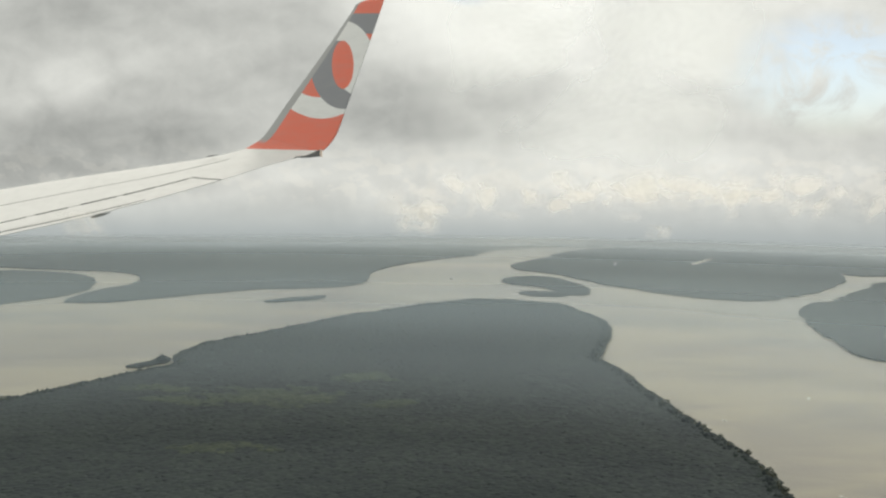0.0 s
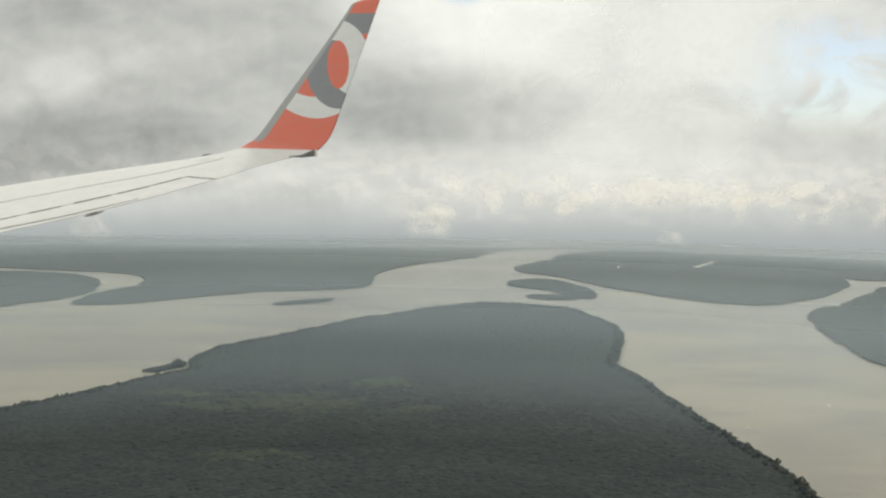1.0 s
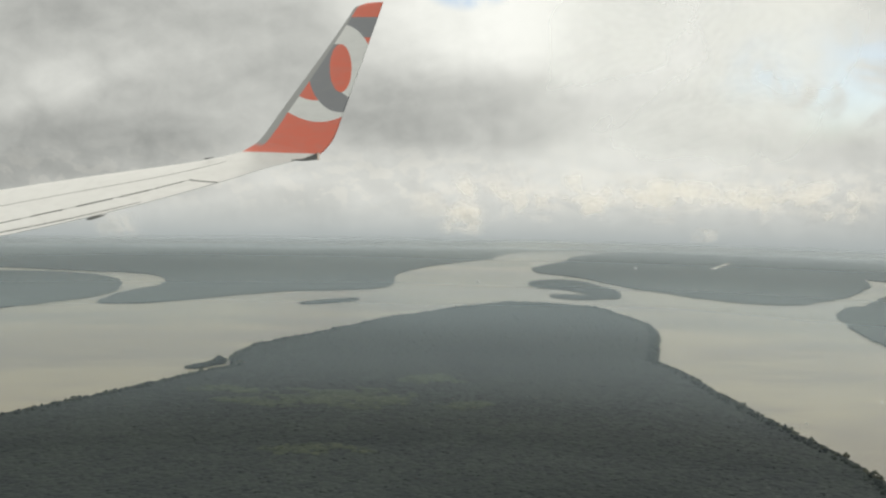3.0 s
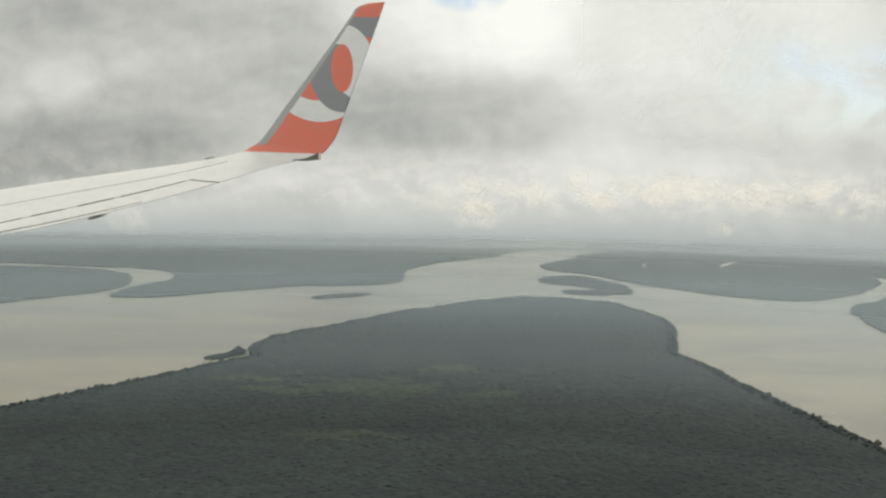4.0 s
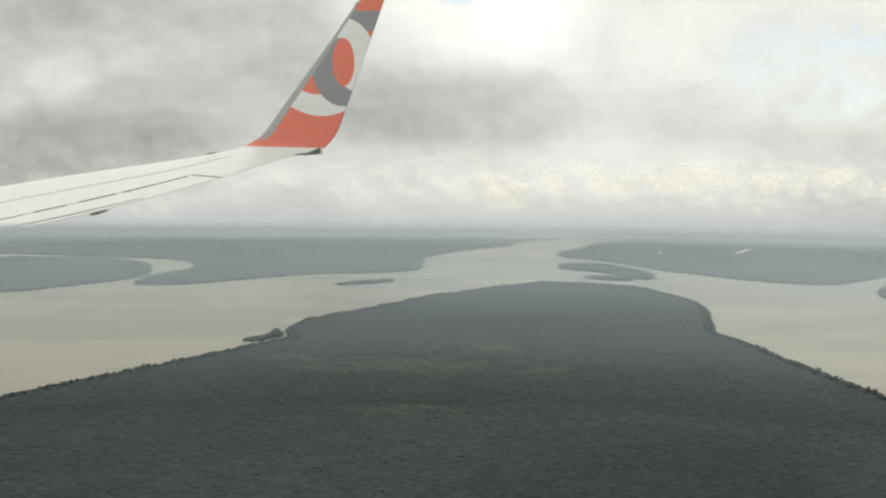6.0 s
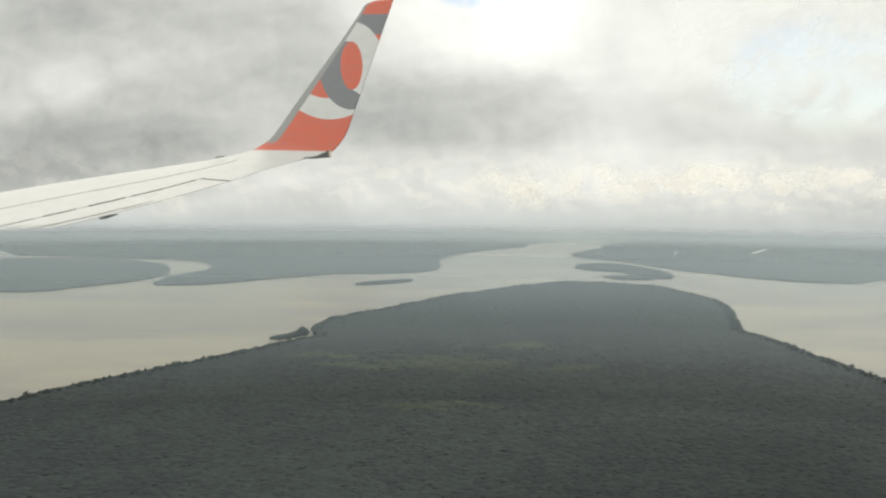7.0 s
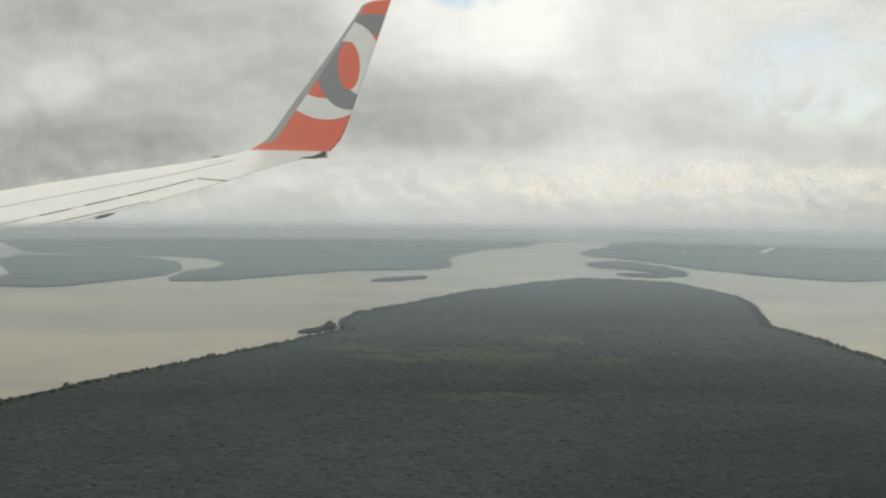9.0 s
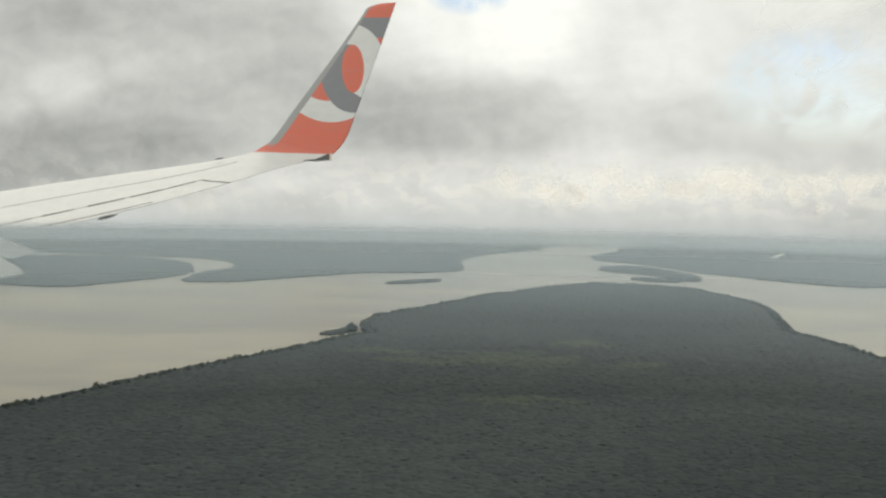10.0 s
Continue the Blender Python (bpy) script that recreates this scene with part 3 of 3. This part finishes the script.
for a, b in ((0.02, 1.32), (1.335, 1.97), (1.985, 2.65)):
    panel("spoiler", 0.785, 0.905, a, b, over=0.003)
panel("aileron", 0.70, 0.985, 2.665, 3.54, 0.40, over=0.003)
panel("flap", 0.95, 0.99, 0.02, 2.62, over=0.003)


def hinge(v):
    return 0.80 - 0.043 * v


seam("front_spar_seam", 0.445, 0.0, 0.30, 4.3, 0.012, LINE)
for a, b, w in ((0.2, 1.28, 0.018), (1.42, 1.88, 0.032), (2.06, 2.52, 0.036), (2.60, 3.03, 0.036), (3.07, 3.47, 0.028)):
    seam("spoiler_gap", hinge(a), a, hinge(b), b, w, GAP, label="dark gap along the spoiler hinge")
seam("spoiler_seam", hinge(0.0), 0.0, hinge(3.55), 3.55, 0.010, LINE)
seam("aileron_gap", hinge(3.55), 3.55, 0.99, 3.98, 0.018, GAP, label="dark gap at the aileron's end")
seam("flap_gap", 0.925, 0.0, 0.945, 2.98, 0.020, GAP, label="dark gap along the flap")


def pod(name, at, size, mat, label):
    """A small streamlined body: rounded nose, pointed tail."""
    verts, faces, m, n = [], [], 10, 10
    for k in range(n + 1):
        t = k / n
        r = math.sin(math.pi * min(t ** 0.7, 1)) ** 0.8 if 0 < t < 1 else 0.02
        for i in range(m):
            a = 2 * math.pi * i / m
            verts.append(at + Vector(((t - 0.5) * size[0], size[1] * r * math.cos(a), size[2] * r * math.sin(a) + (t - 0.5) * size[3])))
    for k in range(n):
        for i in range(m):
            j = (i + 1) % m
            faces.append((k * m + i, k * m + j, (k + 1) * m + j, (k + 1) * m + i))
    faces += [tuple(range(m)), tuple(range(n * m, n * m + m))]
    return part(name, mesh_from(name, verts, faces, mat, True), wing, label)


def lowered_flap(name, corners, deep, thick, label):
    """An inner flap let down behind the wing: a slab with a rounded nose, nearer to the cabin than the rest."""
    top = [drawn(x, y, deep) for x, y in corners]
    n = len(top)
    mid = sum(top, Vector()) / n
    verts = [mid + (p - mid) * 0.985 for p in top] + [p + Vector((0, thick * 0.4, -thick * 0.3)) for p in top] + [mid + (p - mid) * 0.97 + Vector((0, thick, -thick * 0.5)) for p in top]
    faces = [tuple(range(n)), tuple(range(3 * n - 1, 2 * n - 1, -1))]
    for i in range(n):
        j = (i + 1) % n
        faces += [(i, i + n, j + n, j), (i + n, i + 2 * n, j + 2 * n, j + n)]
    return part(name, mesh_from(name, verts, faces, FLAP_WHITE), wing, label)


FLAP_WHITE = plain("flap_white_paint", (0.86, 0.855, 0.82), 0.4)
lowered_flap("lowered_flap", ((-119, 432), (-81, 443), (-47, 457), (-26, 463), (-75, 474), (-119, 482)), (680 / WING_AT - 1) * OUT, 0.006, "white lowered flap end with a dark edge")
lowered_flap("lowered_flap", ((-138, 468), (-101, 489), (-91, 495), (-79, 506), (-101, 511), (-139, 517)), (540 / WING_AT - 1) * OUT, 0.006, "white lowered flap end behind the first")
pod("flap_track_fairing", drawn(172, 383, -0.05), (0.34, 0.10, 0.022, 0.085), FAIRING, "dark underside of a flap track fairing")
pod("stall_strip", drawn(372, 280.0, 0.95), (0.20, 0.02, 0.008, 0.030), GAP, "small grey strip on the leading edge")


def tail_lamp():
    """The wedge-shaped lamp housing behind the winglet's foot."""
    rim = [drawn(518, 284.3), drawn(541, 282), drawn(566, 271.5), drawn(566, 283), drawn(540, 285.4)]
    deep = Vector((0, 0.12, 0))
    verts = rim + [p + deep for p in rim]
    faces = [(0, 1, 2, 3, 4), (9, 8, 7, 6, 5)] + [(i, i + 5, (i + 1) % 5 + 5, (i + 1) % 5) for i in range(5)]
    house = part("lamp_housing", mesh_from("lamp_housing", [v - Vector((0, 0.06, 0)) for v in verts], faces, FAIRING), wing, "dark wedge-shaped tail lamp housing")
    p = drawn(565.5, 278)
    w = [p + Vector((x, y, z)) for x in (-0.008, 0.02) for y in (-0.07, 0.05) for z in (-0.055, 0.055)]
    f = [(0, 1, 3, 2), (4, 6, 7, 5), (0, 4, 5, 1), (2, 3, 7, 6), (0, 2, 6, 4), (1, 5, 7, 3)]
    part("lamp_lens", mesh_from("lamp_lens", w, f, LENS), house, "pale lamp glass")


tail_lamp()


# ---- single trees along the headland's shore ----
LEAF = forest_material("tree_leaves", (0.055, 0.064, 0.052), (0.100, 0.108, 0.082), 0.08, 2.0)


def tree_meshes(seed, kind):
    """A trunk with limbs, and a crown of many loose clumps."""
    rnd = random.Random(seed)
    bm = bmesh.new()

    def limb(a, b, r0, r1):
        axis = (b - a)
        turn = axis.to_track_quat("Z", "Y").to_matrix().to_4x4()
        bmesh.ops.create_cone(bm, cap_ends=True, segments=6, radius1=r0, radius2=r1, depth=axis.length, matrix=Matrix.Translation((a + b) / 2) @ turn)

    top = 1.0 if kind == "broad" else 1.25
    limb(Vector((0, 0, -0.4)), Vector((rnd.uniform(-.05, .05), rnd.uniform(-.05, .05), top)), 0.055, 0.03)
    tips = []
    for k in range(5):
        a = k * 1.26 + rnd.uniform(-.4, .4)
        z0 = rnd.uniform(0.5, 0.95) * top
        tip = Vector((math.cos(a) * rnd.uniform(.3, .6), math.sin(a) * rnd.uniform(.3, .6), z0 + rnd.uniform(.25, .6)))
        limb(Vector((0, 0, z0)), tip, 0.03, 0.012)
        tips.append(tip)
    trunk = bpy.data.meshes.new("trunk")
    bm.to_mesh(trunk)
    bm.free()
    trunk.materials.append(BARK)
    bm = bmesh.new()
    tips.append(Vector((0, 0, top + 0.35)))
    for tip in tips:
        for _ in range(7 if kind == "broad" else 5):
            c = tip + Vector((rnd.gauss(0, .22), rnd.gauss(0, .22), rnd.gauss(0, .13)))
            r = rnd.uniform(0.09, 0.24)
            got = bmesh.ops.create_icosphere(bm, subdivisions=1, radius=r, matrix=Matrix.Translation(c))
            for v in got["verts"]:
                v.co += (v.co - c) * rnd.uniform(-0.35, 0.35)
                v.co.z = c.z + (v.co.z - c.z) * 0.75
    crown = bpy.data.meshes.new("crown")
    bm.to_mesh(crown)
    bm.free()
    crown.materials.append(LEAF)
    return trunk, crown


def tree(meshes):
    ob = new("tree")
    part("trunk", meshes[0], ob)
    part("crown", meshes[1], ob)
    return tagged(ob, "tall rainforest tree with an uneven dark crown at the river's edge", "tree", "trees along the shore")


kinds = [tree_meshes(k, "broad" if k % 3 else "tall") for k in range(5)]
rnd = random.Random(5)
shore = [p for p in near if (p[0] > 45 and 165 < p[1] < 460) or (p[0] < -85 and 185 < p[1] < 415)]
firsts = [tree(m) for m in kinds]
spots = rnd.sample(shore, min(len(shore), 250))
for k, (x, y) in enumerate(spots):
    side = 1.0 if x < 0 else -1.0
    size = rnd.uniform(1.0, 1.4) * (1.25 if rnd.random() < 0.10 else 1.0)
    at = pose(x + side * rnd.uniform(0.1, 1.4), y - rnd.uniform(0, 1.0), 0.0, rnd.uniform(-4, 4), rnd.uniform(-4, 4), rnd.uniform(0, 360))
    if k < len(firsts):
        firsts[k].scale = (size, size, size)
        firsts[k].matrix_basis = at @ Matrix.Scale(size, 4)
    else:
        src = firsts[k % len(firsts)]
        t = copy_thing(src, at)
        t.scale = (size, size, size)

# a few that stand out above the rest where the shore comes nearest
tops = [p for p in near if p[0] > 62 and 195 < p[1] < 310]
for k, (x, y) in enumerate(rnd.sample(tops, 9)):
    t = copy_thing(firsts[0 if k % 2 else 3], pose(x + rnd.uniform(-0.3, 0.8), y, 0.0, 0, 0, rnd.uniform(0, 360)))
    size = rnd.uniform(1.25, 1.55)
    t.scale = (size * 0.8, size * 0.8, size)
    tagged(t, "tall slender tree standing above the riverside canopy")


# ---- boats, barge, airstrip, huts ----
def foam_material():
    m, g = material("foam")
    n = g.noise(g.put("TexCoord").outputs["Object"], 2.6, 5.0, 0.6)
    foam = g.put("BsdfPrincipled", Base_Color=rgb(0.75, 0.75, 0.72), Roughness=0.7)
    mix = g.put("MixShader", **{"0": g.ramp(n, 0.42, 0.62)})
    g.l.new(g.put("BsdfTransparent").outputs[0], mix.inputs[1])
    g.l.new(foam.outputs[0], mix.inputs[2])
    g.l.new(mix.outputs[0], g.put("OutputMaterial").inputs[0])
    return m


FOAM = foam_material()


def boat(x, y, turn, length, label, wake=0.0):
    ob = new("boat")
    ob.matrix_world = pose(x, y, 0.0, 0, 0, turn)
    n, verts, faces = 9, [], []
    for k in range(n):
        t = k / (n - 1)
        w = length * 0.15 * (1 - max(0, (t - 0.45) / 0.55) ** 2.2) + 0.01
        sheer = length * (0.10 + 0.06 * t * t)
        px = (t - 0.5) * length
        verts += [(px, -w, sheer), (px, -w * 0.7, -0.05), (px, w * 0.7, -0.05), (px, w, sheer)]
    for k in range(n - 1):
        a, b = 4 * k, 4 * k + 4
        faces += [(a, a + 1, b + 1, b), (a + 1, a + 2, b + 2, b + 1), (a + 2, a + 3, b + 3, b + 2), (a, b, b + 3, a + 3)]
    faces += [(0, 3, 2, 1), (4 * n - 4, 4 * n - 3, 4 * n - 2, 4 * n - 1)]
    part("hull", mesh_from("hull", verts, faces, BOAT_WHITE), ob, "white painted hull")
    bm = bmesh.new()
    bmesh.ops.create_cube(bm, size=1, matrix=Matrix.Translation((-0.06 * length, 0, 0.2 * length)) @ Matrix.Diagonal((0.38 * length, 0.2 * length, 0.16 * length, 1)))
    bmesh.ops.bevel(bm, geom=bm.edges[:], offset=0.02 * length, segments=2, affect="EDGES")
    cabin = bpy.data.meshes.new("cabin")
    bm.to_mesh(cabin)
    bm.free()
    cabin.materials.append(BOAT_WHITE)
    part("cabin", cabin, ob)
    bm = bmesh.new()
    bmesh.ops.create_cube(bm, size=1, matrix=Matrix.Translation((-0.06 * length, 0, 0.29 * length)) @ Matrix.Diagonal((0.46 * length, 0.25 * length, 0.02 * length, 1)))
    roof = bpy.data.meshes.new("cabin_roof")
    bm.to_mesh(roof)
    bm.free()
    roof.materials.append(ROOF)
    part("cabin_roof", roof, ob)
    if wake:
        verts, faces, n = [], [], 12
        for k in range(n + 1):
            s = k / n
            w = length * (0.10 + 0.22 * s) * (1 + 0.5 * noise.noise((k * 0.8, x, 0)))
            verts += [(-length * (0.5 + wake * s), -w, 0.02), (-length * (0.5 + wake * s), w, 0.02)]
        faces = [(2 * k, 2 * k + 1, 2 * k + 3, 2 * k + 2) for k in range(n)]
        part("wake", mesh_from("wake", verts, faces, FOAM), ob, "thin white foam trail")
    return tagged(ob, label, "boat", "boats on the river")


boat(121.6, 322.2, 70, 1.7, "small white riverboat with a cabin on brown water", 1.4)
boat(83.6, 289.3, 110, 1.2, "tiny white motorboat on brown water")
boat(90.2, 217.2, 150, 1.0, "tiny white motorboat near the wooded shore", 2.2)
boat(-1.5, 733, 20, 4.0, "long pale river barge out in midstream")


def airstrip():
    a, b = Vector((228, 905)), Vector((268, 985))
    side = Vector(((b - a).y, -(b - a).x)).normalized()
    verts, faces, n = [], [], 14
    for k in range(n + 1):
        p = a.lerp(b, k / n)
        w = 1.7 + 0.4 * noise.noise((k * 0.7, 3, 0))
        for q, z in ((p - side * w, 1.15), (p + side * w, 1.15), (p + side * w, 0.3), (p - side * w, 0.3)):
            verts.append((q.x, q.y, z))
    for k in range(n):
        for i in range(4):
            j = (i + 1) % 4
            faces.append((4 * k + i, 4 * k + j, 4 * k + 4 + j, 4 * k + 4 + i))
    faces += [(0, 1, 2, 3), (4 * n, 4 * n + 3, 4 * n + 2, 4 * n + 1)]
    tagged(new("airstrip", mesh_from("airstrip", verts, faces, DIRT)), "pale bare dirt airstrip cut through hazy forest", "airstrip", kind="structure")


airstrip()


def hut(x, y, z, size, turn, label):
    ob = new("hut")
    ob.matrix_world = pose(x, y, z, 0, 0, turn) @ Matrix.Scale(size, 4)
    walls = mesh_from("walls", [(sx * .5, sy * .35, h) for h in (0, .5) for sx, sy in ((-1, -1), (1, -1), (1, 1), (-1, 1))],
                      [(0, 1, 5, 4), (1, 2, 6, 5), (2, 3, 7, 6), (3, 0, 4, 7), (0, 3, 2, 1), (4, 5, 6, 7)], BOAT_WHITE)
    part("walls", walls, ob)
    roof = mesh_from("roof", [(-.6, -.45, .46), (.6, -.45, .46), (.6, .45, .46), (-.6, .45, .46), (-.6, 0, .82), (.6, 0, .82)],
                     [(0, 1, 5, 4), (2, 3, 4, 5), (0, 4, 3), (1, 2, 5), (0, 3, 2, 1)], ROOF)
    part("roof", roof, ob, "pale tin gable roof")
    return tagged(ob, label, "house")


hut(-80.1, 392.7, 1.5, 0.38, 25, "small pale hut among dark trees")
hut(152, 890, 0.7, 1.9, 40, "pale building at the edge of hazy forest")


# ---- low cloud banks over the far land ----
def cloud_material(size, z0, z1, x0, x1, heaps, most, seed):
    """Lit through from above: thick heaps, ragged and thin all round."""
    m, g = material("cloud")
    x, y, z = g.xyz(g.put("TexCoord").outputs["Object"])[:3]
    q = g.join(g.math("ADD", x, seed * 371.0), 0.0, g.math("MULTIPLY", z, 1.25))
    n = g.noise(q, 1.0 / size, 2.6, 0.45, 0.0)
    for hx, hz, w, h in heaps:
        d = g.math("ADD", g.math("POWER", g.math("DIVIDE", g.math("SUBTRACT", x, hx), w), 2.0), g.math("POWER", g.math("DIVIDE", g.math("SUBTRACT", z, hz), h), 2.0))
        n = g.math("ADD", n, g.math("MULTIPLY", g.ramp(d, 0.0, 1.0, 1.0, 0.0), 0.16))
    a = g.math("MULTIPLY", g.ramp(n, 0.46, 0.72), g.math("MULTIPLY", g.ramp(z, z0, z0 + 0.35 * (z1 - z0)), g.ramp(z, z0 + 0.45 * (z1 - z0), z1, 1.0, 0.0)))
    a = g.math("MULTIPLY", g.math("MULTIPLY", a, g.ramp(x, x0, x0 + 0.12 * (x1 - x0))), most)
    white = rgb(0.98, 0.95, 0.88)
    scatter = g.put("MixShader", **{"0": 0.72})
    g.l.new(g.put("BsdfDiffuse", Color=white).outputs[0], scatter.inputs[1])
    g.l.new(g.put("BsdfTranslucent", Color=white).outputs[0], scatter.inputs[2])
    mix = g.put("MixShader", **{"0": a})
    g.l.new(g.put("BsdfTransparent").outputs[0], mix.inputs[1])
    g.l.new(scatter.outputs[0], mix.inputs[2])
    g.l.new(mix.outputs[0], g.put("OutputMaterial").inputs[0])
    return m


def cloud_bank(d, x0, x1, z0, z1, size, heaps, most, seed):
    """A long bank of heaped cloud that overhangs towards the flight line."""
    verts, faces, m, n = [], [], 60, 10
    for i in range(m + 1):
        x = x0 + (x1 - x0) * i / m
        for k in range(n + 1):
            z = z0 + (z1 - z0) * k / n
            y = d - 0.9 * (z - z0) + size * 0.35 * noise.noise((x / size * 0.5, z / size, seed))
            verts.append((x, y, z))
    for i in range(m):
        for k in range(n):
            a = i * (n + 1) + k
            faces.append((a, a + n + 1, a + n + 2, a + 1))
    me = mesh_from("cloud_bank", verts, faces, cloud_material(size, z0, z1, x0, x1, heaps, most, seed), True)
    return tagged(new("cloud_bank", me), "soft sunlit heaped clouds low over the far land", "cloud", "clouds over the far land", "stuff")


cloud_bank(640, -70, 420, 48, 80, 20.0, ((-14, 57, 15, 8), (70, 62, 10, 6), (204, 70, 16, 9)), 0.60, 1)
cloud_bank(1290, -90, 900, 40, 116, 36.0, ((262, 71, 40, 20), (306, 79, 34, 16), (378, 64, 20, 14), (160, 60, 30, 13), (462, 80, 34, 18)), 0.66, 2)


def loose_cloud(d, x0, x1, z0, z1, size, most, seed, white=rgb(0.92, 0.945, 0.935), label="thin torn veil of pale grey cloud in the open sky"):
    """Torn cloud, thin at all its edges, that slides past the cover behind."""
    m, g = material("loose_cloud")
    x, y, z = g.xyz(g.put("TexCoord").outputs["Object"])[:3]
    q = g.join(g.math("ADD", x, g.math("ADD", g.math("MULTIPLY", z, 0.5), seed * 91.0)), 0.0, g.math("SUBTRACT", g.math("MULTIPLY", z, 1.3), g.math("MULTIPLY", x, 0.35)))
    n = g.noise(q, 1.0 / size, 4.0, 0.5, 0.4)
    wx0, wz0 = x1 - x0, z1 - z0
    a = g.math("MULTIPLY", g.ramp(x, x0, x0 + 0.35 * wx0), g.ramp(x, x1 - 0.3 * wx0, x1, 1.0, 0.0))
    a = g.math("MULTIPLY", a, g.math("MULTIPLY", g.ramp(z, z0, z0 + 0.45 * wz0), g.ramp(z, z1 - 0.3 * wz0, z1, 1.0, 0.0)))
    a = g.math("MULTIPLY", g.math("MULTIPLY", a, g.ramp(n, 0.26, 0.62)), most)
    scatter = g.put("MixShader", **{"0": 0.75})
    g.l.new(g.put("BsdfDiffuse", Color=white).outputs[0], scatter.inputs[1])
    g.l.new(g.put("BsdfTranslucent", Color=white).outputs[0], scatter.inputs[2])
    mix = g.put("MixShader", **{"0": a})
    g.l.new(g.put("BsdfTransparent").outputs[0], mix.inputs[1])
    g.l.new(scatter.outputs[0], mix.inputs[2])
    g.l.new(mix.outputs[0], g.put("OutputMaterial").inputs[0])
    verts, faces, i_max, k_max = [], [], 24, 12
    for i in range(i_max + 1):
        for k in range(k_max + 1):
            px, pz = x0 + wx0 * i / i_max, z0 + wz0 * k / k_max
            verts.append((px, d - 0.7 * (pz - z0) + 5 * noise.noise((px / size, pz / size, seed)), pz))
    for i in range(i_max):
        for k in range(k_max):
            a0 = i * (k_max + 1) + k
            faces.append((a0, a0 + k_max + 1, a0 + k_max + 2, a0 + 1))
    me = mesh_from("loose_cloud", verts, faces, m, True)
    return tagged(new("loose_cloud", me), label, "cloud", "clouds over the far land", "stuff")


loose_cloud(280, -16, 88, 62, 150, 34.0, 0.95, 3)
CREAM = rgb(1.0, 0.965, 0.88)
for d, x0, x1, z0, z1, size, most, seed in ((500, -34, -4, 44, 65, 8.0, 0.48, 5), (592, -246, -212, 35, 56, 9.0, 0.24, 6), (486, 96, 112, 44.5, 54, 5.0, 0.34, 7),
                                            (925, 150, 222, 50, 92, 17.0, 0.50, 8), (925, 226, 290, 54, 84, 15.0, 0.42, 9)):
    loose_cloud(d, x0, x1, z0, z1, size, most, seed, CREAM, "small sunlit heap of cream-white cloud low in the sky")
